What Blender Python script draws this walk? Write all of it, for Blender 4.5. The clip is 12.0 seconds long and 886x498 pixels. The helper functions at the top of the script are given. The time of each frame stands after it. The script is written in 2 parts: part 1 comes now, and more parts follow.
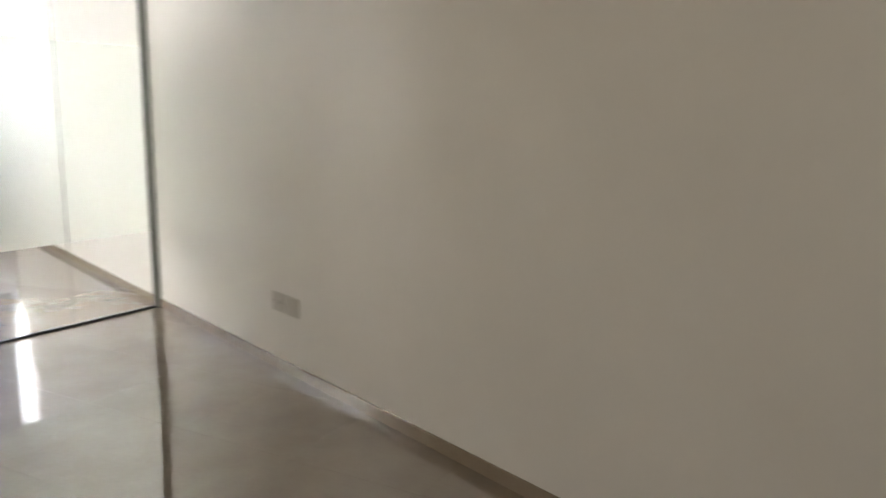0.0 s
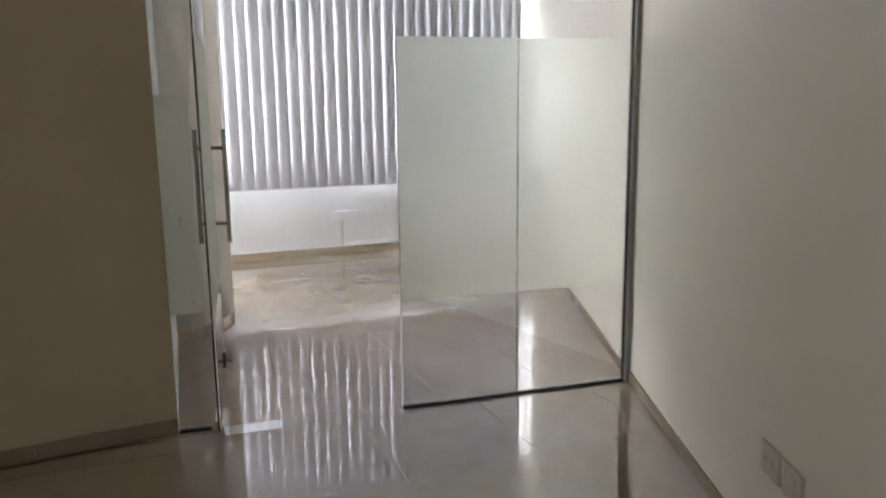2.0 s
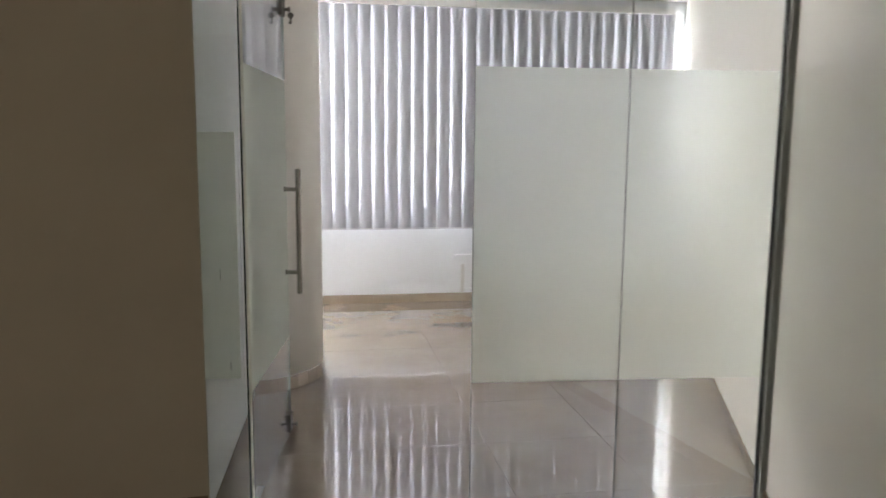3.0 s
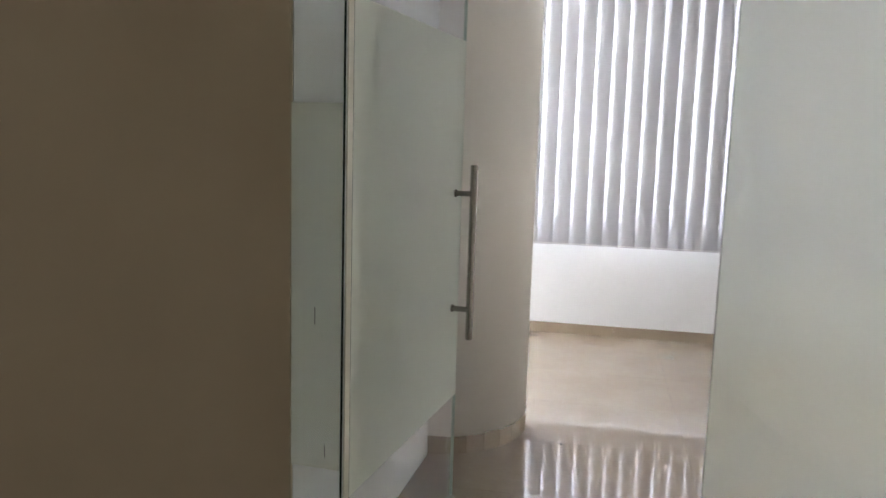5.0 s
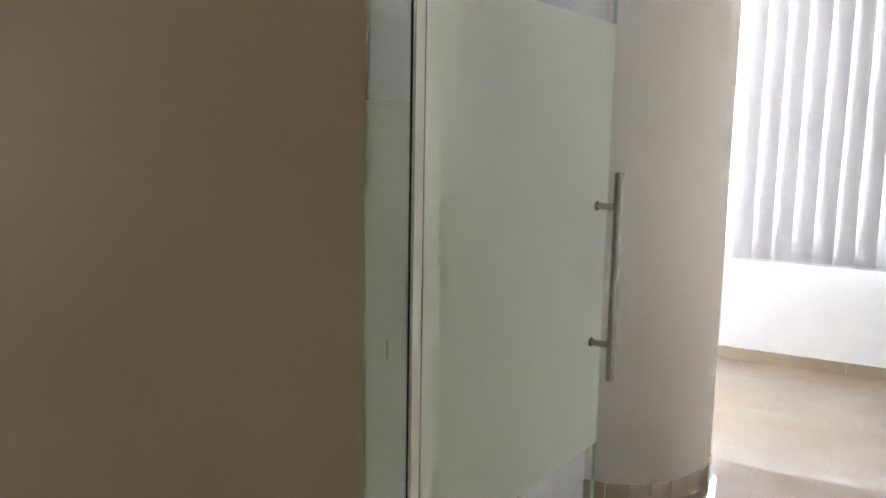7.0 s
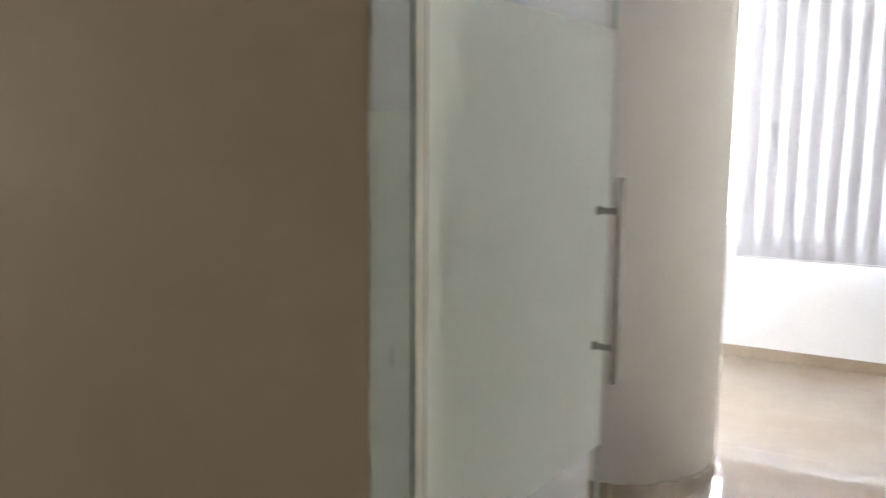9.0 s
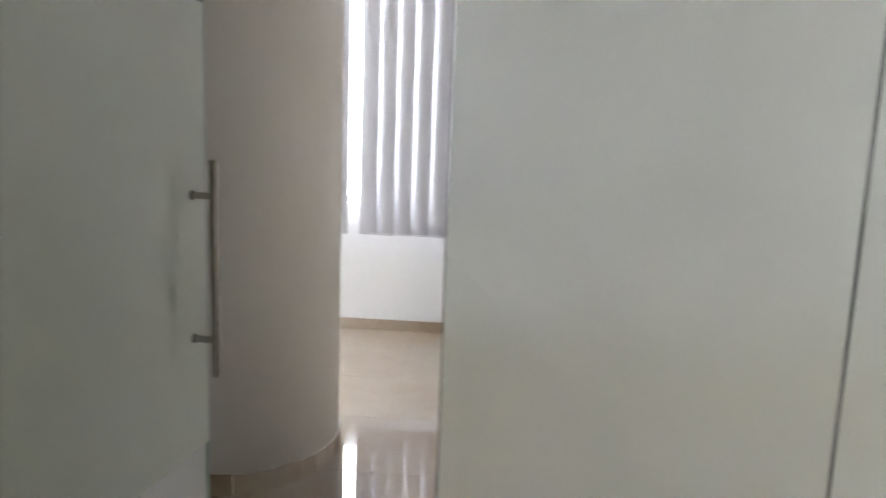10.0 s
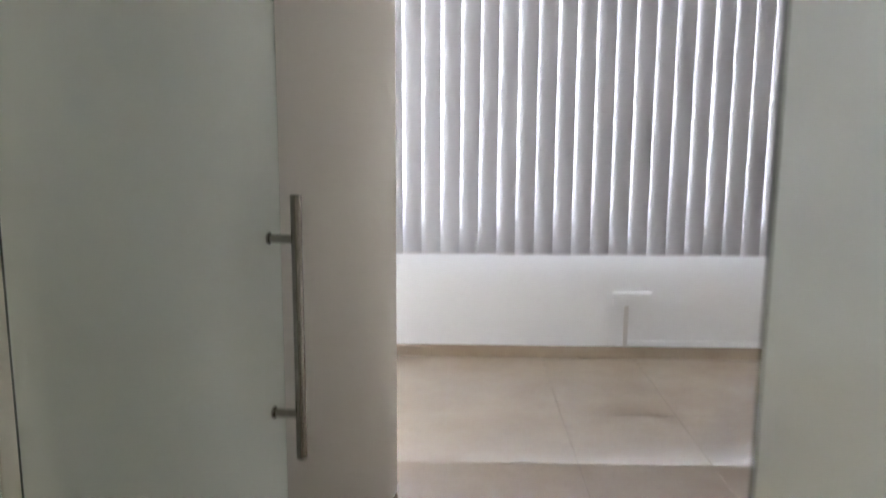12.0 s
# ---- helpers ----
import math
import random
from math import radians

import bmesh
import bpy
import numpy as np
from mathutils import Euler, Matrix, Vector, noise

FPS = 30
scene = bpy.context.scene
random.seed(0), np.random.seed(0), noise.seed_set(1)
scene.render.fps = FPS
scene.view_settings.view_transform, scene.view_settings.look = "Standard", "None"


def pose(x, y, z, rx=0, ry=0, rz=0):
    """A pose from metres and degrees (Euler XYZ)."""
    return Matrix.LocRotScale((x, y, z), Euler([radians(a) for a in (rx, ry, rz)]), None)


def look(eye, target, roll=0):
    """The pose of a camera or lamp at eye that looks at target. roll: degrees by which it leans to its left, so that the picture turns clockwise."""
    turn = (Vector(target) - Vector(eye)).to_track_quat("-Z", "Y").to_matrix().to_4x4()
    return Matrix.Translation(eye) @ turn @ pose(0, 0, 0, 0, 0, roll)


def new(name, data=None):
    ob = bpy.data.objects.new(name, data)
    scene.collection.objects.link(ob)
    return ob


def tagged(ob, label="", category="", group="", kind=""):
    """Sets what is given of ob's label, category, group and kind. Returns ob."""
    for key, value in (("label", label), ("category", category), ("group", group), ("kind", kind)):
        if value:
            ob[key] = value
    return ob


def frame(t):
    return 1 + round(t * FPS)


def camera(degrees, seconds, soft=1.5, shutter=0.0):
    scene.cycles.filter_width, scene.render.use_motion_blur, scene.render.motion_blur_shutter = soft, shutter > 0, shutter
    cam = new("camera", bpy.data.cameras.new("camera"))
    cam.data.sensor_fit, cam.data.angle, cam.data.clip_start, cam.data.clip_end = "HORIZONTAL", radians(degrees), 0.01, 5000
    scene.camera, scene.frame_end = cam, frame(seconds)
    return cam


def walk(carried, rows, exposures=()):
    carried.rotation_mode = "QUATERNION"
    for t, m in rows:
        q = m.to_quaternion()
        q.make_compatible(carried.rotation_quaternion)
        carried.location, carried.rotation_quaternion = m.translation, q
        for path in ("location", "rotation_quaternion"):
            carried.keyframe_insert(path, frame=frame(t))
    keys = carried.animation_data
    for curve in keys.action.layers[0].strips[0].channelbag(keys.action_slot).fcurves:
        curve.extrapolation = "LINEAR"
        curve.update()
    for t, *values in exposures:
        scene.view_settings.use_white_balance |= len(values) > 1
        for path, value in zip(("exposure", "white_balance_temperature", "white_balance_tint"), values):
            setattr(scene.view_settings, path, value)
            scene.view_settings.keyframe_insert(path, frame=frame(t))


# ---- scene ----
# PATH BEGIN
cam = camera(59.473, 12.0, soft=1.5, shutter=0.5)
ROWS = [
    (0, look((-3.3816, -4.5730, 1.3664), (-1.7295, -3.5005, 1.0196), 0.587)),
    (0.5, look((-3.0623, -4.3756, 1.4105), (-1.7035, -2.9533, 1.0488), 0.756)),
    (1, look((-2.7604, -4.0938, 1.4336), (-1.6697, -2.4649, 1.0374), 0.151)),
    (1.5, look((-2.4235, -3.8025, 1.4292), (-1.5925, -2.0297, 1.0207), -0.286)),
    (2, look((-2.1180, -3.5020, 1.4627), (-1.5372, -1.6233, 1.0980), -0.685)),
    (2.5, look((-1.9212, -3.1585, 1.4869), (-1.4811, -1.2304, 1.1892), -0.156)),
    (2.7, look((-1.7585, -3.0923, 1.4990), (-1.4330, -1.1393, 1.2160), 0.022)),
    (4.3, look((-1.4788, -2.1552, 1.4574), (-1.7124, -0.1893, 1.1737), 1.212)),
    (4.5, look((-1.4643, -2.0735, 1.4367), (-1.7869, -0.1200, 1.1543), 0.739)),
    (5, look((-1.3890, -1.7581, 1.4369), (-1.9133, 0.1514, 1.1558), 1.662)),
    (5.5, look((-1.3621, -1.5095, 1.4328), (-2.0256, 0.3576, 1.1615), 2.282)),
    (6, look((-1.3662, -1.3469, 1.4407), (-2.1136, 0.4917, 1.1939), 2.351)),
    (6.5, look((-1.3099, -1.2996, 1.4500), (-2.2343, 0.4554, 1.1944), 1.414)),
    (7, look((-1.2175, -1.2902, 1.4445), (-2.2915, 0.3721, 1.1560), 1.064)),
    (7.2, look((-1.1961, -1.2958, 1.4386), (-2.3159, 0.3348, 1.1431), 0.828)),
    (8.8, look((-1.2283, -1.2726, 1.4633), (-2.3878, 0.3272, 1.1534), 1.035)),
    (9, look((-1.2093, -1.2996, 1.4734), (-2.2908, 0.3565, 1.1767), 0.422)),
    (9.5, look((-1.1481, -1.2210, 1.4773), (-1.7809, 0.6522, 1.1763), 1.199)),
    (10, look((-1.0994, -1.1716, 1.4822), (-1.3570, 0.7840, 1.1520), 2.084)),
    (10.5, look((-1.0858, -1.1496, 1.4815), (-1.1865, 0.8141, 1.1153), 2.415)),
    (11, look((-1.1213, -1.0975, 1.4806), (-1.3468, 0.8481, 1.0760), 1.281)),
    (11.5, look((-1.2694, -0.9695, 1.4639), (-1.5887, 0.9573, 1.0333), 0.336)),
    (12, look((-1.5089, -0.8234, 1.5097), (-1.7028, 1.1407, 1.1864), 0.301)),
]
# PATH END
EXPOSURES = [(0.0, 1.1), (0.5, 0.65), (1.0, 0.4), (1.5, 0.4), (2.5, 0.25), (4.5, 0.4), (5.0, 0.4), (5.5, 0.45), (6.0, 0.4), (6.5, 0.45), (7.0, 0.75), (9.0, 0.85), (9.5, 0.35), (10.5, 0.0), (12.0, 0.1)]
DAY_POWER = 600.0
FILL_POWER = 27.0
SLAT_LO, SLAT_HI = (0.50, 0.52, 0.58), (0.56, 0.58, 0.64)
SLAT_TURN = -9.0
BLIND_END = 1.10
walk(cam, ROWS, EXPOSURES)

# ---- world and light ----
K = 0.075                       # slope of the window wall against the partition
D = 4.195                       # window wall at x = 0
RS = 0.30                       # slope of the long side wall
CEIL = 2.78


def far_y(x, off=0.0):
    return D + K * x - off


world = bpy.data.worlds.new("world")
scene.world = world
world.use_nodes = True
wn = world.node_tree
sky = wn.nodes.new("ShaderNodeTexSky")
sky.sky_type = "NISHITA"
sky.sun_disc = False
sky.sun_elevation = radians(50)
sky.sun_rotation = radians(150)
wn.links.new(sky.outputs[0], wn.nodes["Background"].inputs[0])
wn.nodes["Background"].inputs[1].default_value = 0.1

day = bpy.data.lights.new("window_daylight", "AREA")
day.shape = "RECTANGLE"
day.size, day.size_y = 4.8, 1.68
day.energy = DAY_POWER
day.color = (1.0, 0.925, 0.85)
# fill lamp, added out of view to brighten the front room
back = bpy.data.lights.new("front_room_fill", "AREA")
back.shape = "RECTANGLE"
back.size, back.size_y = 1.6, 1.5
back.energy = FILL_POWER
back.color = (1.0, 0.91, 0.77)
new("front_room_fill", back).matrix_world = pose(-6.86, -1.7, 1.55, 0, -90, 0)
day_ob = new("window_daylight", day)
day_ob.matrix_world = pose(-1.22, far_y(-1.22) + 0.30, 1.735, -90, 0, math.degrees(math.atan(K))) 


# ---- materials ----
def mat(name):
    m = bpy.data.materials.new(name)
    m.use_nodes = True
    nt = m.node_tree
    return m, nt, nt.nodes["Principled BSDF"]


def noise_tex(nt, scale, detail=4, rough=0.55, stretch=None):
    tc = nt.nodes.new("ShaderNodeNewGeometry")
    n = nt.nodes.new("ShaderNodeTexNoise")
    n.inputs["Scale"].default_value = scale
    n.inputs["Detail"].default_value = detail
    n.inputs["Roughness"].default_value = rough
    if stretch:
        mp = nt.nodes.new("ShaderNodeMapping")
        mp.inputs["Scale"].default_value = stretch
        nt.links.new(tc.outputs["Position"], mp.inputs[0])
        nt.links.new(mp.outputs[0], n.inputs[0])
    else:
        nt.links.new(tc.outputs["Position"], n.inputs[0])
    return n


def ramp(nt, src, a, b, lo=0.3, hi=0.7):
    r = nt.nodes.new("ShaderNodeValToRGB")
    r.color_ramp.elements[0].position, r.color_ramp.elements[1].position = lo, hi
    r.color_ramp.elements[0].color, r.color_ramp.elements[1].color = (*a, 1), (*b, 1)
    nt.links.new(src, r.inputs[0])
    return r


def bump(nt, src, strength, dist, prev=None):
    b = nt.nodes.new("ShaderNodeBump")
    b.inputs["Strength"].default_value = strength
    b.inputs["Distance"].default_value = dist
    nt.links.new(src, b.inputs["Height"])
    if prev:
        nt.links.new(prev.outputs[0], b.inputs["Normal"])
    return b


def paint(name, a, b, rough=0.6, grain=140, relief=0.25):
    m, nt, p = mat(name)
    big = noise_tex(nt, 1.1, 5)
    nt.links.new(ramp(nt, big.outputs[0], a, b).outputs[0], p.inputs["Base Color"])
    fine = noise_tex(nt, grain, 3)
    swell = noise_tex(nt, 5, 2)
    b1 = bump(nt, swell.outputs[0], 0.25, 0.006)
    nt.links.new(bump(nt, fine.outputs[0], relief, 0.0012, b1).outputs[0], p.inputs["Normal"])
    p.inputs["Roughness"].default_value = rough
    return m


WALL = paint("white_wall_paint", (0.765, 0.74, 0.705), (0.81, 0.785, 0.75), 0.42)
# backlit dimness and brown floor bounce of the near walls, put into the colour
WALL_SHADED = paint("matt_wall_paint_shaded", (0.56, 0.485, 0.375), (0.62, 0.54, 0.43), 0.55)
# white paint with the blue cast of leaking daylight mixed into its colour
PARAPET = paint("daylight_tinted_white_paint", (0.70, 0.725, 0.775), (0.74, 0.765, 0.815), 0.6)
COLUMN = paint("column_plaster", (0.79, 0.77, 0.75), (0.84, 0.82, 0.80), 0.7, 90, 0.5)
CEILING = paint("ceiling_paint", (0.76, 0.75, 0.73), (0.8, 0.79, 0.77), 0.8)
# the cable riser's slight shadow is held in this grey
TRIM = paint("shadowed_white_trunking", (0.53, 0.53, 0.54), (0.58, 0.58, 0.59), 0.4, 200, 0.05)


def tile_material(name, a, b, rough, wave):
    m, nt, p = mat(name)
    cloud = noise_tex(nt, 2.6, 7, 0.65)
    base = ramp(nt, cloud.outputs[0], a, b, 0.32, 0.68)
    speck = noise_tex(nt, 70, 4, 0.7)
    dots = ramp(nt, speck.outputs[0], (0.93, 0.92, 0.905), (1, 1, 1), 0.34, 0.5)
    info = nt.nodes.new("ShaderNodeObjectInfo")
    tone = ramp(nt, info.outputs["Random"], (0.95, 0.95, 0.945), (1, 1, 1), 0, 1)
    for other in (dots, tone):
        mul = nt.nodes.new("ShaderNodeMix")
        mul.data_type, mul.blend_type = "RGBA", "MULTIPLY"
        mul.inputs[0].default_value = 1
        nt.links.new(base.outputs["Result" if base.bl_idname == "ShaderNodeMix" else 0] if base.bl_idname != "ShaderNodeMix" else base.outputs[2], mul.inputs[6])
        nt.links.new(other.outputs[0], mul.inputs[7])
        base = mul
    nt.links.new(base.outputs[2], p.inputs["Base Color"])
    if wave:
        w1 = noise_tex(nt, 4.5, 1.5, 0.5)
        w2 = noise_tex(nt, 16, 1, 0.5)
        b1 = bump(nt, w1.outputs[0], 0.85, wave)
        nt.links.new(bump(nt, w2.outputs[0], 1.0, wave * 0.28, b1).outputs[0], p.inputs["Normal"])
    smear = noise_tex(nt, 3.3, 5)
    rr = nt.nodes.new("ShaderNodeMapRange")
    rr.inputs["To Min"].default_value, rr.inputs["To Max"].default_value = rough * 0.4, rough * 1.6
    nt.links.new(smear.outputs[0], rr.inputs[0])
    nt.links.new(rr.outputs[0], p.inputs["Roughness"])
    p.inputs["IOR"].default_value = 3.3
    return m


TILE = tile_material("polished_beige_porcelain", (0.245, 0.198, 0.152), (0.29, 0.24, 0.19), 0.006, 0.00019)
SKIRT = tile_material("beige_skirting_tile", (0.27, 0.21, 0.15), (0.325, 0.26, 0.195), 0.22, 0)
GROUT = paint("grout", (0.13, 0.105, 0.085), (0.17, 0.14, 0.11), 0.9, 200, 0.4)


def metal(name, col, rough, brush=None):
    m, nt, p = mat(name)
    p.inputs["Metallic"].default_value = 1
    n = noise_tex(nt, 220, 3, 0.6, brush or (1, 1, 1))
    nt.links.new(ramp(nt, n.outputs[0], [c * 0.85 for c in col], col).outputs[0], p.inputs["Base Color"])
    nt.links.new(bump(nt, n.outputs[0], 0.12, 0.0004).outputs[0], p.inputs["Normal"])
    p.inputs["Roughness"].default_value = rough
    return m


STEEL = metal("brushed_steel", (0.40, 0.385, 0.36), 0.25, (1, 1, 0.06))
CHROME = metal("polished_steel", (0.82, 0.82, 0.8), 0.08)
DARK_METAL = metal("dark_worn_metal", (0.17, 0.16, 0.15), 0.4)



def simple(name, col, rough, vary=0.08):
    m, nt, p = mat(name)
    n = noise_tex(nt, 25, 4)
    nt.links.new(ramp(nt, n.outputs[0], [c * (1 - vary) for c in col], col).outputs[0], p.inputs["Base Color"])
    p.inputs["Roughness"].default_value = rough
    return m


BLACK = simple("black_rubber_gasket", (0.012, 0.013, 0.013), 0.5)
EDGE = simple("dark_glass_edge", (0.015, 0.03, 0.028), 0.15)
JOINT = simple("dull_silicone_joint", (0.10, 0.115, 0.105), 0.7)
GASKET_GREEN = simple("grey_green_gasket", (0.10, 0.125, 0.11), 0.4)
SEAL = simple("cream_edge_seal", (0.74, 0.74, 0.66), 0.4)
ALU = simple("grey_jamb_profile", (0.30, 0.31, 0.30), 0.45)
PLASTIC = simple("white_switch_plastic", (0.56, 0.535, 0.49), 0.3)
FRAME_W = simple("white_window_frame", (0.78, 0.78, 0.78), 0.35)


def glass_material(name, tint):
    m, nt, p = mat(name)
    nt.nodes.remove(p)
    tr = nt.nodes.new("ShaderNodeBsdfTransparent")
    tr.inputs[0].default_value = (*tint, 1)
    gl = nt.nodes.new("ShaderNodeBsdfGlossy")
    gl.inputs["Roughness"].default_value = 0.0
    lw = nt.nodes.new("ShaderNodeLayerWeight")
    pw = nt.nodes.new("ShaderNodeMath")
    pw.operation = "POWER"
    pw.inputs[1].default_value = 5.0
    lw.inputs["Blend"].default_value = 0.5
    nt.links.new(lw.outputs["Facing"], pw.inputs[0])
    fr = nt.nodes.new("ShaderNodeMapRange")
    fr.inputs["To Min"].default_value, fr.inputs["To Max"].default_value = 0.035, 0.9
    nt.links.new(pw.outputs[0], fr.inputs[0])
    mx = nt.nodes.new("ShaderNodeMixShader")
    nt.links.new(fr.outputs[0], mx.inputs[0])
    nt.links.new(tr.outputs[0], mx.inputs[1])
    nt.links.new(gl.outputs[0], mx.inputs[2])
    nt.links.new(mx.outputs[0], nt.nodes["Material Output"].inputs[0])
    return m


GLASS = glass_material("clear_glass", (0.98, 0.992, 0.986))
WINDOW_GLASS = glass_material("window_glass", (0.97, 0.985, 0.98))


def film_material():
    m, nt, p = mat("frosted_film")
    nt.nodes.remove(p)
    n = noise_tex(nt, 600, 2)
    big = noise_tex(nt, 2.0, 4)
    col = ramp(nt, big.outputs[0], (0.955, 0.985, 0.94), (0.97, 0.995, 0.96))
    rf = nt.nodes.new("ShaderNodeBsdfRefraction")
    rf.inputs["Roughness"].default_value = 0.68
    rf.inputs["IOR"].default_value = 1.14
    tl = nt.nodes.new("ShaderNodeBsdfTranslucent")
    df = nt.nodes.new("ShaderNodeBsdfDiffuse")
    gl = nt.nodes.new("ShaderNodeBsdfGlossy")
    gl.inputs["Roughness"].default_value = 0.12
    for s in (rf, tl):
        nt.links.new(col.outputs[0], s.inputs["Color"])
    df.inputs["Color"].default_value = (0.88, 0.92, 0.85, 1)
    b = bump(nt, n.outputs[0], 0.08, 0.0003)
    nt.links.new(b.outputs[0], gl.inputs["Normal"])

    def mix(f, a, c):
        x = nt.nodes.new("ShaderNodeMixShader")
        x.inputs[0].default_value = f
        nt.links.new(a.outputs[0], x.inputs[1])
        nt.links.new(c.outputs[0], x.inputs[2])
        return x
    body = mix(0.18, mix(0.45, rf, tl), df)
    fin = mix(0.03, body, gl)
    nt.links.new(fin.outputs[0], nt.nodes["Material Output"].inputs[0])
    return m


FILM = film_material()


def slat_material():
    m, nt, p = mat("blind_fabric")
    nt.nodes.remove(p)
    weave = noise_tex(nt, 260, 3, 0.6, (1, 1, 0.35))
    big = noise_tex(nt, 3, 3, 0.5, (1, 1, 0.2))
    c1 = ramp(nt, weave.outputs[0], (0.375, 0.385, 0.435), (0.41, 0.42, 0.47))
    df = nt.nodes.new("ShaderNodeBsdfDiffuse")
    tl = nt.nodes.new("ShaderNodeBsdfTranslucent")
    c2 = ramp(nt, big.outputs[0], SLAT_LO, SLAT_HI)
    nt.links.new(c1.outputs[0], df.inputs[0])
    nt.links.new(c2.outputs[0], tl.inputs[0])
    add = nt.nodes.new("ShaderNodeMixShader")
    add.inputs[0].default_value = 0.004
    nt.links.new(df.outputs[0], add.inputs[1])
    nt.links.new(tl.outputs[0], add.inputs[2])
    nt.links.new(add.outputs[0], nt.nodes["Material Output"].inputs[0])
    return m


SLAT = slat_material()
# unseen slat backing, added to brighten slat edges and the parapet top
SLAT_BOUNCE = paint("slat_back_bounce_white", (0.57, 0.585, 0.64), (0.61, 0.625, 0.68), 0.7, 260, 0.1)


# ---- mesh helpers ----
def mesh_ob(name, bm, material, parent=None, smooth=False):
    me = bpy.data.meshes.new(name)
    bmesh.ops.recalc_face_normals(bm, faces=bm.faces)
    bm.to_mesh(me)
    bm.free()
    me.materials.append(material)
    if smooth:
        for f in me.polygons:
            f.use_smooth = True
    ob = new(name, me)
    if parent:
        ob.parent = parent
    return ob


def prism(name, poly, z0, z1, material, parent=None, bev=0.0):
    """An upright solid over a polygon of the plan."""
    bm = bmesh.new()
    f = bm.faces.new([bm.verts.new((x, y, z0)) for x, y in poly])
    top = bmesh.ops.extrude_face_region(bm, geom=[f])
    bmesh.ops.translate(bm, verts=[g for g in top["geom"] if isinstance(g, bmesh.types.BMVert)], vec=(0, 0, z1 - z0))
    if bev:
        bmesh.ops.bevel(bm, geom=bm.edges[:], offset=bev, segments=2, affect="EDGES")
    return mesh_ob(name, bm, material, parent)


def add_box(bm, lo, hi, bev=0.0):
    r = bmesh.ops.create_cube(bm, size=1)
    c = [(a + b) / 2 for a, b in zip(lo, hi)]
    s = [b - a for a, b in zip(lo, hi)]
    for v in r["verts"]:
        v.co = Vector([c[i] + v.co[i] * s[i] for i in range(3)])
    if bev:
        es = {e for v in r["verts"] for e in v.link_edges}
        bmesh.ops.bevel(bm, geom=list(es), offset=bev, segments=2, affect="EDGES")


def box(name, lo, hi, material, parent=None, bev=0.0):
    bm = bmesh.new()
    add_box(bm, lo, hi, bev)
    return mesh_ob(name, bm, material, parent)


def add_rod(bm, a, b, r, seg=20, bev=0.0):
    a, b = Vector(a), Vector(b)
    m = Matrix.Translation((a + b) / 2) @ (b - a).to_track_quat("Z", "Y").to_matrix().to_4x4()
    res = bmesh.ops.create_cone(bm, cap_ends=True, segments=seg, radius1=r, radius2=r, depth=(b - a).length, matrix=m)
    if bev:
        caps = {e for v in res["verts"] for e in v.link_edges if all(len(f.verts) > 4 for f in e.link_faces[:1]) or any(len(f.verts) > 4 for f in e.link_faces)}
        bmesh.ops.bevel(bm, geom=list(caps), offset=bev, segments=2, affect="EDGES")


def empty(name, m, **tags):
    ob = new(name)
    ob.matrix_world = m
    return tagged(ob, **tags)


# ---- structure ----
def rx(y):
    return RS * y


BACK = -7.2
WL, WR = -3.60, 1.158           # window opening
SILL, HEAD = 0.872, 2.60
floor_slab = prism("floor", [(-7.5, BACK - 0.3), (0.2, BACK - 0.3), (1.7, 4.9), (-7.5, 4.9)], -0.25, -0.0055, GROUT)
tagged(floor_slab, "dark joints under polished beige porcelain floor tiles", "floor", kind="structure")
ceil = prism("ceiling", [(-7.5, BACK - 0.3), (0.2, BACK - 0.3), (1.7, 4.9), (-7.5, 4.9)], CEIL, CEIL + 0.2, CEILING)
tagged(ceil, "plain white painted ceiling", "ceiling", kind="structure")

# long side wall, one straight run through both rooms
y0, y1 = BACK - 0.2, 4.75
wall_e = prism("wall_east", [(rx(y0), y0), (rx(y0) + 0.2, y0), (rx(y1) + 0.2, y1), (rx(y1), y1)], -0.2, CEIL, WALL)
tagged(wall_e, "long plain white painted wall with tile skirting", "wall", kind="structure")

# window wall with its opening
xs0, xs1 = -5.9, 1.6
T = 0.22


def far_piece(bm, xa, xb, z0, z1, off=0.0, t=T):
    pts = [(xa, far_y(xa, off)), (xb, far_y(xb, off)), (xb, far_y(xb, off) + t), (xa, far_y(xa, off) + t)]
    f = bm.faces.new([bm.verts.new((x, y, z0)) for x, y in pts])
    g = bmesh.ops.extrude_face_region(bm, geom=[f])
    bmesh.ops.translate(bm, verts=[v for v in g["geom"] if isinstance(v, bmesh.types.BMVert)], vec=(0, 0, z1 - z0))


bm = bmesh.new()
far_piece(bm, xs0, xs1, -0.2, SILL)
far_piece(bm, xs0, xs1, HEAD, CEIL)
far_piece(bm, xs0, WL, SILL, HEAD)
far_piece(bm, WR, xs1, SILL, HEAD)
wall_n = mesh_ob("wall_north", bm, PARAPET)
tagged(wall_n, "white parapet wall under a wide window", "wall", kind="structure")

# near-side wall beside the glass and the wall behind the open door
CX, CY = -2.296, 0.058
SL = 0.19
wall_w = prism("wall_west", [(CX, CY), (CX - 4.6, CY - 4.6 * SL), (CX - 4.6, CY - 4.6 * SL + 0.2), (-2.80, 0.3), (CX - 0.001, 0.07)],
               -0.2, CEIL, WALL_SHADED, bev=0.002)
wall_r = prism("wall_west_room", [(CX, 0.0705), (-2.80, 0.3015), (-5.7, 0.3015), (-5.7, 2.0), (-2.345, 2.0)], -0.2, CEIL, PARAPET)
tagged(wall_r, "white painted wall behind the open glass door", "wall", kind="structure")
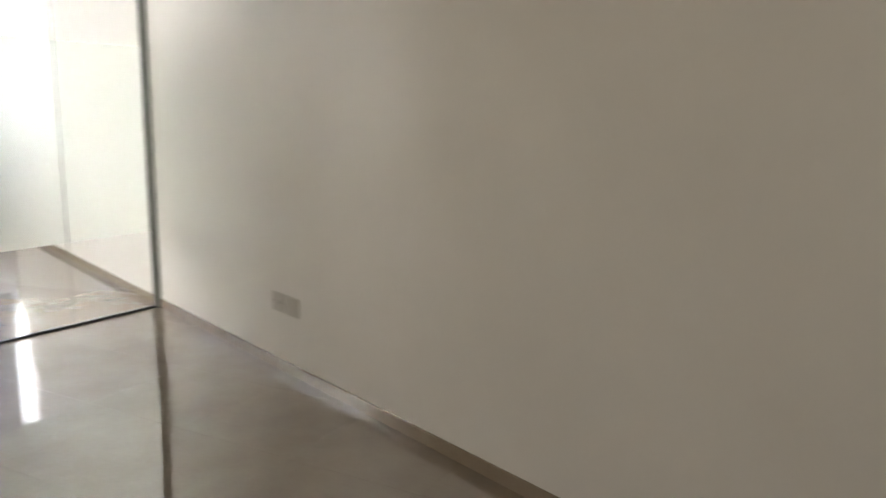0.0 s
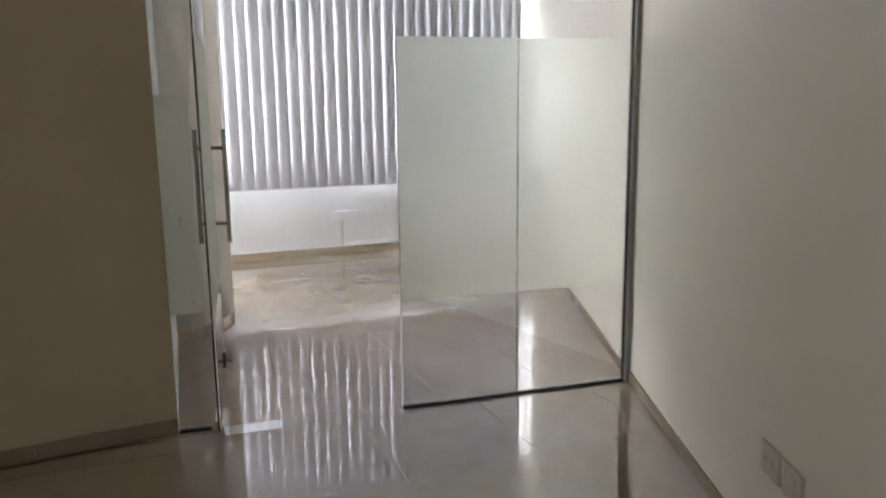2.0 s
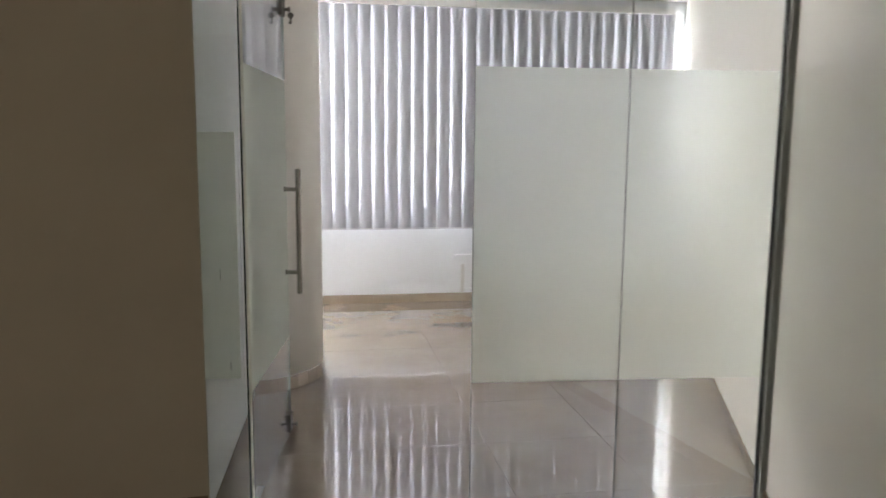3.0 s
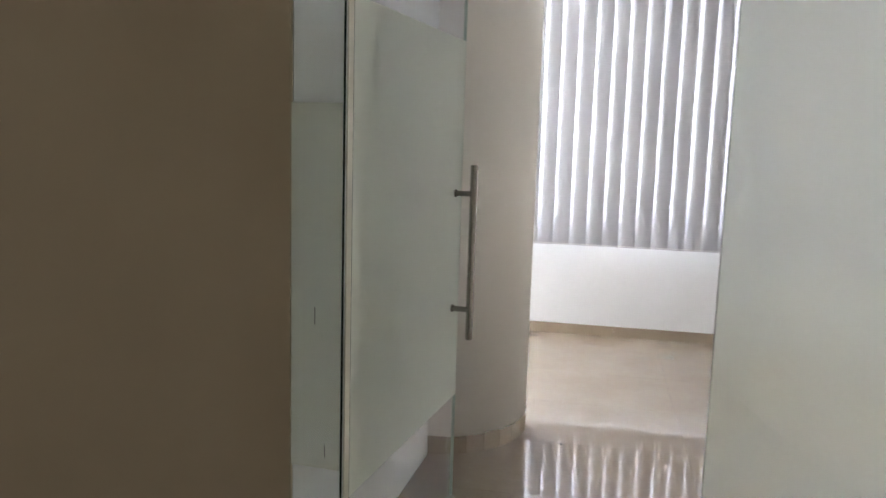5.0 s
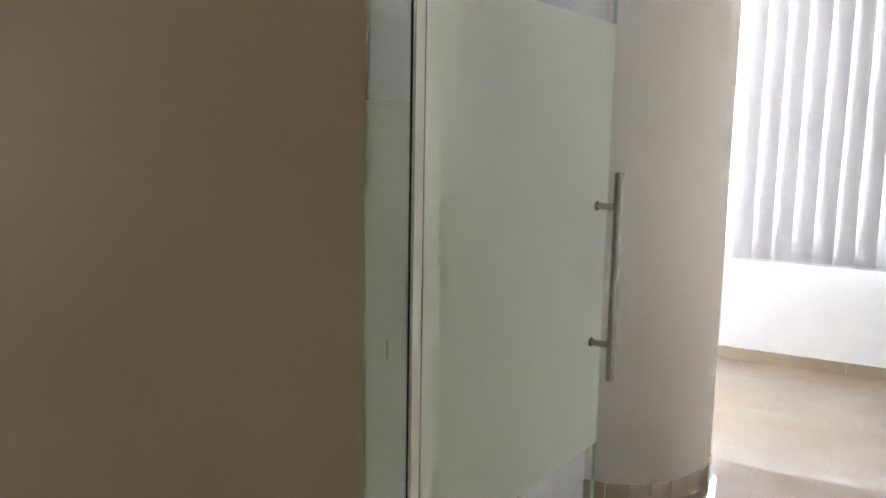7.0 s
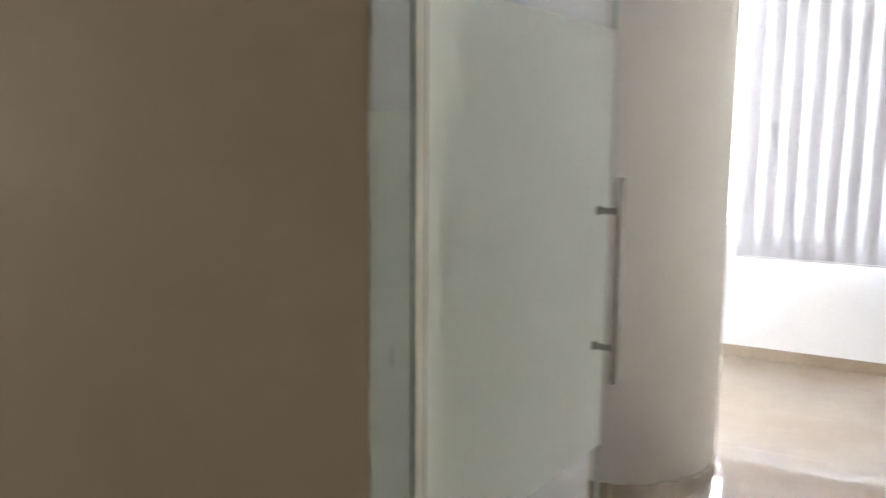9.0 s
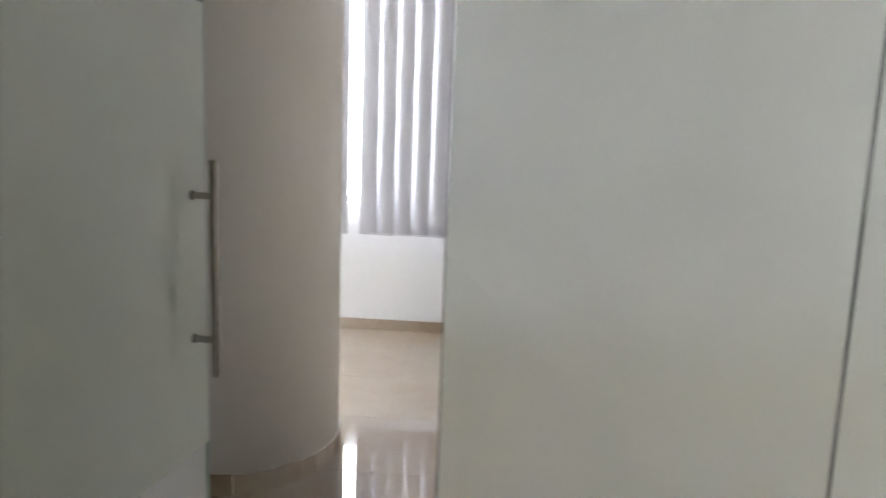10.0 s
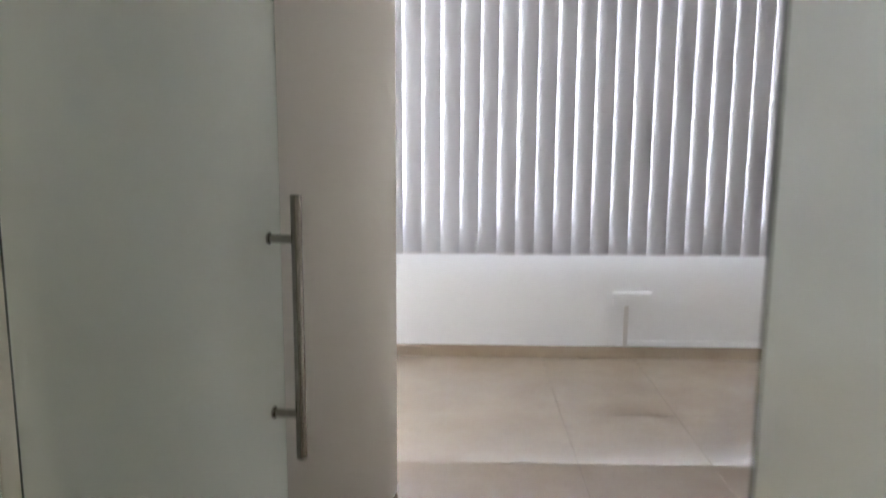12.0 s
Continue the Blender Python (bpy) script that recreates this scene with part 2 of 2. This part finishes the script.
tagged(wall_w, "plain matt wall beside the glass partition, brown shade put in its paint", "wall", kind="structure")
wall_s = prism("wall_south", [(-7.5, BACK), (0, BACK), (0, BACK - 0.2), (-7.5, BACK - 0.2)], -0.2, CEIL, WALL_SHADED)
tagged(wall_s, "plain painted end wall", "wall", kind="structure")
# opening left in this unseen wall for the added fill lamp
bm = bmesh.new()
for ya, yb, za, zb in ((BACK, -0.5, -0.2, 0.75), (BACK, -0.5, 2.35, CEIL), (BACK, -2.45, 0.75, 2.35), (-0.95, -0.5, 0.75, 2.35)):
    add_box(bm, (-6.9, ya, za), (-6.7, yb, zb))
wall_f = mesh_ob("wall_southwest", bm, WALL_SHADED)
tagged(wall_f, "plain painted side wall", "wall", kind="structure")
wall_g = prism("wall_northwest", [(-5.7, 2.0), (-5.7, 4.0), (-5.9, 4.0), (-5.9, 2.0)], -0.2, CEIL, WALL)
tagged(wall_g, "plain white wall beyond the round column", "wall", kind="structure")


# bright hazy sky outside the window
sky_m, sky_nt, sky_p = mat("hazy_sky")
sky_p.inputs["Base Color"].default_value = (0.8, 0.85, 0.9, 1)
sky_p.inputs["Emission Color"].default_value = (0.94, 0.97, 1.0, 1)
sky_p.inputs["Emission Strength"].default_value = 8.0
backdrop = box("backdrop", (-14, 9.0, -4), (10, 9.05, 9), sky_m)
tagged(backdrop, "bright white hazy sky outside the window", "sky", kind="structure")

# window frame and panes
win = empty("window_1", Matrix.Identity(4), label="wide white framed window behind vertical blinds", category="window", kind="structure")
bm = bmesh.new()
far_piece(bm, WL, WR, SILL, SILL + 0.05, -0.10, 0.06)
far_piece(bm, WL, WR, HEAD - 0.05, HEAD, -0.10, 0.06)
for x in (WL + 0.03, -2.62, -1.66, -0.70, 0.26, WR - 0.03):
    far_piece(bm, x - 0.028, x + 0.028, SILL + 0.05, HEAD - 0.05, -0.10, 0.06)
mesh_ob("frame", bm, FRAME_W, win)
edges = (WL + 0.058, -2.62, -1.66, -0.70, 0.26, WR - 0.058)
for a, b in zip(edges[:-1], edges[1:]):
    bm = bmesh.new()
    far_piece(bm, a + 0.028, b - 0.028, SILL + 0.05, HEAD - 0.05, -0.126, 0.006)
    mesh_ob("pane", bm, WINDOW_GLASS, win).visible_shadow = False
bm = bmesh.new()
far_piece(bm, WL, WR, SILL, SILL + 0.016, -0.004, 0.094)
mesh_ob("sill", bm, FRAME_W, win)

# added side window of the front room, out of view, around the fill lamp
fill_win = empty("fill_window", Matrix.Identity(4), label="added unseen side window that admits the fill light", category="window", kind="structure")
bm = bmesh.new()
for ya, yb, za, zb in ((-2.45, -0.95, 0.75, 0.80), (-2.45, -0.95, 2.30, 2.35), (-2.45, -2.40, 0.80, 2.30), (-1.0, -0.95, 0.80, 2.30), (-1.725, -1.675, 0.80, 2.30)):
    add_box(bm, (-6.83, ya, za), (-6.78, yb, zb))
mesh_ob("frame", bm, FRAME_W, fill_win)
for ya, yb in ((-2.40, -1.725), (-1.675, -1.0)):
    box("pane", (-6.808, ya, 0.80), (-6.802, yb, 2.30), WINDOW_GLASS, fill_win).visible_shadow = False

# skirting tiles along straight walls
def skirting(name, a, b, side, label, h=0.078, unit=0.58, t=0.009):
    a, b = Vector((*a, 0)), Vector((*b, 0))
    d = (b - a).normalized()
    n = Vector((-d.y, d.x, 0)) * side
    holder = empty(name, Matrix.Identity(4), label=label, category="skirting", kind="structure")
    run, L = 0.0, (b - a).length
    while run < L - 0.01:
        e = min(run + unit, L)
        p, q = a + d * (run + 0.0002), a + d * (e - 0.0002)
        poly = [(p.x, p.y), (q.x, q.y), (q.x + n.x * t, q.y + n.y * t), (p.x + n.x * t, p.y + n.y * t)]
        prism("skirting_tile", poly, 0.0, h, SKIRT, holder, bev=0.0012)
        run = e
    return holder


SK = "beige porcelain skirting tiles along the wall foot"
skirting("baseboard_north", (-5.69, far_y(-5.69)), (1.25, far_y(1.25)), -1, SK)
skirting("baseboard_east", (rx(-6.9), -6.9), (rx(4.25), 4.25), 1, SK, h=0.061)
skirting("baseboard_west", (CX - 0.004, CY - 0.001), (CX - 4.3, CY - 4.3 * SL), 1, SK, h=0.074)
# trunking strip that runs along the parapet foot
bm = bmesh.new()
far_piece(bm, -0.80, 1.22, 0.088, 0.118, 0.012, 0.012)
far_piece(bm, -0.80, 1.22, 0.084, 0.0885, 0.016, 0.016)
trunk = mesh_ob("cable_trunking", bm, PARAPET)
tagged(trunk, "white plastic cable trunking above the skirting", "trunking", kind="structure")
bm = bmesh.new()
far_piece(bm, -0.826, -0.798, 0.079, 0.35, 0.012, 0.012)
riser = mesh_ob("cable_riser", bm, TRIM)
tagged(riser, "short white cable duct rising to a socket box", "trunking", kind="structure")


def socket_box():
    ob = empty("socket_box", Matrix.Identity(4), label="white double floor-level socket box on the parapet", category="socket")
    bm = bmesh.new()
    far_piece(bm, -0.90, -0.655, 0.352, 0.44, 0.022, 0.022)
    bmesh.ops.bevel(bm, geom=bm.edges[:], offset=0.003, segments=2, affect="EDGES")
    mesh_ob("body", bm, PARAPET, ob)
    for x in (-0.838, -0.718):
        bm = bmesh.new()
        far_piece(bm, x - 0.045, x + 0.045, 0.365, 0.428, 0.025, 0.003)
        mesh_ob("insert", bm, PARAPET, ob)


socket_box()


# ---- round column with its ring of skirting tiles ----
def column(cx, cy, r):
    ob = empty("column", pose(cx, cy, 0), label="round white plastered column with beige tile skirting", category="column", kind="structure")
    bm = bmesh.new()
    bmesh.ops.create_cone(bm, cap_ends=True, segments=96, radius1=r, radius2=r, depth=CEIL + 0.1, matrix=Matrix.Translation((0, 0, CEIL / 2)))
    mesh_ob("shaft", bm, COLUMN, ob, smooth=True)
    rnd = random.Random(4)
    n = 32
    for i in range(n):
        a0, a1 = 2 * math.pi * i / n + 0.0018, 2 * math.pi * (i + 1) / n - 0.0018
        h = 0.084 + rnd.uniform(-0.0025, 0.0025)
        bm = bmesh.new()
        lo = [(math.cos(a) * k, math.sin(a) * k) for a, k in ((a0, r - 0.002), (a0, r + 0.007), (a1, r + 0.007), (a1, r - 0.002))]
        vs = [bm.verts.new((x, y, 0)) for x, y in lo] + [bm.verts.new((x, y, h + rnd.uniform(-0.003, 0.003))) for x, y in lo]
        for f in ((0, 1, 2, 3), (7, 6, 5, 4), (0, 4, 5, 1), (1, 5, 6, 2), (2, 6, 7, 3), (3, 7, 4, 0)):
            bm.faces.new([vs[k] for k in f])
        mesh_ob("skirting_tile", bm, SKIRT, ob)
    return ob


column(-2.43, 1.97, 0.466)


# ---- glass partition ----
W1, W2, WC = -0.650, -1.249, -0.0436
FT, FB = 1.772, 0.538
GT = 2.60                        # top of the glass
part = empty("glass_partition", Matrix.Identity(4), label="fixed glass partition panels with a frosted film band", category="partition", kind="structure")


def pane(xa, xb, y, name="glass_panel", t=0.010):
    bm = bmesh.new()
    add_box(bm, (xa, y - t / 2, 0.022), (xb, y + t / 2, GT))
    return mesh_ob(name, bm, GLASS, part)


def sheet(name, pts, parent):
    """Adhesive film, a skin on the glass."""
    bm = bmesh.new()
    bm.faces.new([bm.verts.new(p) for p in pts])
    return mesh_ob(name, bm, FILM, parent)


def film(xa, xb, y, z0, z1):
    return sheet("frosted_film", [(xa, y, z0), (xb, y, z0), (xb, y, z1), (xa, y, z1)], part)


pane(W2, W1 - 0.0008, 0.0)
pane(W1 + 0.0008, WC, 0.0)
film(W2 + 0.001, W1 - 0.0010, 0.0065, FB, FT)
film(W1 + 0.0010, WC - 0.002, 0.0065, FB, FT)
box("joint", (W1 - 0.0006, -0.0052, 0.022), (W1 + 0.0006, 0.0052, GT), JOINT, part)
box("edge", (W2 - 0.0012, -0.0052, 0.022), (W2 - 0.0001, 0.0052, GT), JOINT, part)
box("floor_channel", (W2 - 0.002, -0.012, 0.0), (WC, 0.012, 0.013), BLACK, part, 0.001)
# wall channel: black gasket and a grey aluminium jamb
box("gasket", (WC, -0.009, 0.0), (WC + 0.007, 0.012, GT), BLACK, part)
box("jamb", (WC + 0.0075, -0.028, 0.0), (-0.002, 0.020, GT), ALU, part, 0.0015)
box("head_rail", (-2.29, -0.02, GT), (-0.002, 0.075, GT + 0.05), ALU, part)
prism("transom", [(-2.29, -0.04), (-0.012, -0.04), (0.024, 0.08), (-2.30, 0.08)], GT + 0.05, CEIL, WALL, part)
# narrow side panel
SY = 0.05
SX = -2.142
pane(CX + 0.001, SX, SY)
film(CX + 0.001, SX - 0.014, SY + 0.0062, 0.557, 1.518)
box("floor_channel", (CX + 0.006, SY - 0.012, 0), (SX - 0.01, SY + 0.012, 0.014), BLACK, part, 0.001)

# scratches in the side panel's film
for x, z, h in ((-2.222, 0.975, 0.045), (-2.192, 0.612, 0.035)):
    box("scratch", (x - 0.0014, SY - 0.0062, z - h / 2), (x + 0.0014, SY - 0.0052, z + h / 2), ALU, part)


# ---- open glass door ----
def glass_door():
    ang = -3.3
    ob = empty("glass_door", pose(-2.118, 0.0, 0, 0, 0, ang), label="open frosted glass door with long steel pull handles", category="door", kind="structure")
    # local: y along the leaf, x across it
    L, top = 0.915, 2.22
    box("glass_leaf", (-0.005, -0.02, 0.012), (0.005, L, top), GLASS, ob, 0.0008)
    sheet("frosted_film", [(0.0062, 0.019, FB - 0.028), (0.0062, L - 0.002, FB - 0.028), (0.0062, L - 0.002, FT), (0.0062, 0.019, FT)], ob)
    box("edge", (-0.0015, -0.0216, 0.012), (0.0035, -0.0202, top), EDGE, ob)
    box("seal_strip", (0.0052, -0.017, 0.02), (0.0082, 0.0125, top), SEAL, ob, 0.0006)
    box("gasket", (0.0052, 0.0135, 0.02), (0.0068, 0.0175, top), GASKET_GREEN, ob)
    box("free_edge", (-0.0052, L + 0.0002, 0.012), (0.0052, L + 0.0014, top), simple("pale_glass_edge", (0.45, 0.58, 0.54), 0.15), ob)
    # pull handles on both faces, joined through the glass
    hz0, hz1, hy = 0.742, 1.351, 0.833
    for s in (1, -1):
        bm = bmesh.new()
        add_rod(bm, (s * 0.074, hy, hz0), (s * 0.074, hy, hz1), 0.0125, 24, 0.0015)
        h = mesh_ob("pull_handle", bm, STEEL, ob, smooth=False)
        for z in (0.848, 1.253):
            bm = bmesh.new()
            add_rod(bm, (s * 0.0072, hy, z), (s * 0.069, hy, z), 0.0095, 18)
            add_rod(bm, (s * 0.0072, hy, z), (s * 0.013, hy, z), 0.0135, 18, 0.001)
            mesh_ob("standoff", bm, STEEL, h)
    # pivot fittings and locks
    box("pivot_fitting", (-0.016, 0.002, 0.006), (0.016, 0.17, 0.055), CHROME, ob, 0.002)
    for z, up in ((0.055, 0), (2.10, 1)):
        bm = bmesh.new()
        add_box(bm, (-0.014, L - 0.075, z - 0.03), (0.014, L + 0.006, z + 0.06), 0.003)
        lk = mesh_ob("lock", bm, DARK_METAL, ob)
        for s in (1, -1):
            bm = bmesh.new()
            add_rod(bm, (s * 0.012, L - 0.03, z), (s * 0.036, L - 0.03, z), 0.008, 14)
            add_rod(bm, (s * 0.036, L - 0.03, z), (s * 0.042, L - 0.03, z), 0.013, 14)
            mesh_ob("cylinder", bm, DARK_METAL, lk)
            if up:
                bm = bmesh.new()
                add_rod(bm, (s * 0.045, L - 0.034, z - 0.028), (s * 0.045, L - 0.026, z - 0.028), 0.014, 16)
                add_box(bm, (s * 0.045 - 0.005, L - 0.0315, z - 0.068), (s * 0.045 + 0.005, L - 0.0285, z - 0.034), 0.001)
                add_box(bm, (s * 0.045 - 0.009, L - 0.0315, z - 0.066), (s * 0.045, L - 0.0285, z - 0.056), 0.001)
                mesh_ob("key", bm, DARK_METAL, lk)
    return ob


glass_door()

# floor spring cover set in the threshold
plate = box("floor_spring_cover", (-2.095, -0.055, 0.0005), (-1.84, 0.048, 0.005), CHROME, None, 0.0015)
tagged(plate, "polished steel floor spring cover plate at the door pivot", "floor plate")


# ---- sockets on the long wall ----
def wall_socket(y, kind_of):
    ang = math.degrees(math.atan(-RS))
    # local: x out of the wall, y along it, z up
    ob = empty("wall_socket", pose(rx(y), y, 0.372, 0, 0, ang + 180), label="beige plastic wall socket plate near the floor", category="socket", group="sockets on the long wall")
    box("plate", (0.0, -0.064, -0.052), (0.008, 0.064, 0.052), PLASTIC, ob, 0.003)
    if kind_of:
        box("rocker", (0.0082, -0.028, -0.03), (0.011, 0.028, 0.03), PLASTIC, ob, 0.0015)
    else:
        for s in (-1, 1):
            box("insert", (0.0082, s * 0.027 - 0.02, -0.024), (0.0098, s * 0.027 + 0.02, 0.024), PLASTIC, ob, 0.001)
            for q in (-1, 1):
                box("slot", (0.0099, s * 0.027 + q * 0.007 - 0.0015, -0.009), (0.0102, s * 0.027 + q * 0.007 + 0.0015, 0.009), BLACK, ob)
    return ob


wall_socket(-1.675, 0)
wall_socket(-1.815, 1)


# ---- vertical blinds ----
def blinds():
    ang = math.degrees(math.atan(K))
    ob = empty("vertical_blind", Matrix.Identity(4), label="grey fabric vertical blinds drawn across the window", category="blind")
    w, sag = 0.127, 0.012
    n = 6

    def slat_mesh():
        bm = bmesh.new()
        z0, z1 = 0.690, 2.665
        zs = [z0, z0 + 0.03, z0 + 0.034, 1.2, 1.8, 2.3, z1]
        rings = []
        for z in zs:
            ring = []
            for i in range(n + 1):
                u = i / n - 0.5
                d = sag * (1 - 4 * u * u) + (0.0015 if z <= z0 + 0.03 else 0)
                ring.append(bm.verts.new((u * w, -d, z)))
            rings.append(ring)
        for r0, r1 in zip(rings[:-1], rings[1:]):
            for i in range(n):
                bm.faces.new((r0[i], r0[i + 1], r1[i + 1], r1[i]))
        # added white layer on the window side, to bounce daylight between the slats
        back_rows = [[bm.verts.new(v.co + Vector((0, 0.0012, 0))) for v in ring] for ring in rings]
        for r0, r1 in zip(back_rows[:-1], back_rows[1:]):
            for i in range(n):
                bm.faces.new((r0[i + 1], r0[i], r1[i], r1[i + 1])).material_index = 1
        me = bpy.data.meshes.new("slat")
        bm.to_mesh(me)
        bm.free()
        for f in me.polygons:
            f.use_smooth = True
        me.materials.append(SLAT)
        me.materials.append(SLAT_BOUNCE)
        return me

    me = slat_mesh()
    rnd = random.Random(7)
    xs = [-2.4935, -2.61]
    x = -2.2935
    while x < BLIND_END:
        xs.append(x)
        x += 0.1165
    for x in xs:
        s = new("slat", me)
        s.parent = ob
        turn = SLAT_TURN + rnd.uniform(-1.8, 1.8)
        s.matrix_local = pose(x, far_y(x, 0.075), rnd.uniform(-0.002, 0.002), 0, rnd.uniform(-0.12, 0.12), ang + turn)
    bm = bmesh.new()
    far_piece(bm, -2.62, BLIND_END + 0.02, 2.645, 2.70, 0.115, 0.113)
    mesh_ob("head_rail", bm, FRAME_W, ob)
    bm = bmesh.new()
    for a, b in zip(xs[2:-1], xs[3:]):
        add_rod(bm, (a, far_y(a, 0.097), 0.70), (b, far_y(b, 0.097), 0.70), 0.0014, 6)
    mesh_ob("bead_chain", bm, FRAME_W, ob)


blinds()


# ---- floor tiles ----
def clip(poly, region):
    out = poly
    for (ax, ay), (bx, by) in zip(region, region[1:] + region[:1]):
        src, out = out, []
        for (px, py), (qx, qy) in zip(src, src[1:] + src[:1]):
            sp = (bx - ax) * (py - ay) - (by - ay) * (px - ax)
            sq = (bx - ax) * (qy - ay) - (by - ay) * (qx - ax)
            if sp >= 0:
                out.append((px, py))
            if sp * sq < 0:
                k = sp / (sp - sq)
                out.append((px + (qx - px) * k, py + (qy - py) * k))
        if not out:
            return []
    return out


def tiles(region, ox, oy, ang, skip=None):
    u = Vector((math.cos(ang), math.sin(ang)))
    v = Vector((-u.y, u.x))
    h = 0.5988
    shared = None
    for i in range(-14, 14):
        for j in range(-18, 8):
            p = Vector((ox, oy)) + u * (i * 0.6) + v * (j * 0.6)
            quad = [p, p + u * h, p + u * h + v * h, p + v * h]
            c = clip([(q.x, q.y) for q in quad], region)
            area = sum(a[0] * b[1] - b[0] * a[1] for a, b in zip(c, c[1:] + c[:1])) / 2 if len(c) > 2 else 0
            if area < 0.0008:
                continue
            if area > h * h * 0.9995:
                if not shared:
                    bm = bmesh.new()
                    add_box(bm, (0, 0, -0.012), (h, h, 0))
                    ob = mesh_ob("floor_tile", bm, TILE, floor_slab)
                    shared = ob.data
                else:
                    ob = new("floor_tile", shared)
                    ob.parent = floor_slab
                ob.matrix_local = pose(p.x, p.y, 0, 0, 0, math.degrees(ang))
            else:
                prism("floor_tile", c, -0.012, 0, TILE, floor_slab)


TA = radians(4.5)
tiles([(-5.69, 0.0), (0.0, 0.0), (rx(4.2), 4.2 + 0.09), (-5.69, 3.768)], -1.820, 2.447, TA)
tiles([(-6.69, BACK), (rx(BACK), BACK), (0.0, -0.0015), (-2.35, -0.0015), (-6.69, -0.75)], -1.655, 2.30, TA)

# small chip at a tile corner
bm = bmesh.new()
add_box(bm, (-0.015, -0.002, -0.0005), (0.012, 0.002, 0.0006))
add_box(bm, (-0.002, -0.018, -0.0005), (0.002, 0.020, 0.0006))
chip = mesh_ob("tile_chip", bm, EDGE, floor_slab)
chip.matrix_local = pose(-1.76, 1.836, 0, 0, 0, 4.5)
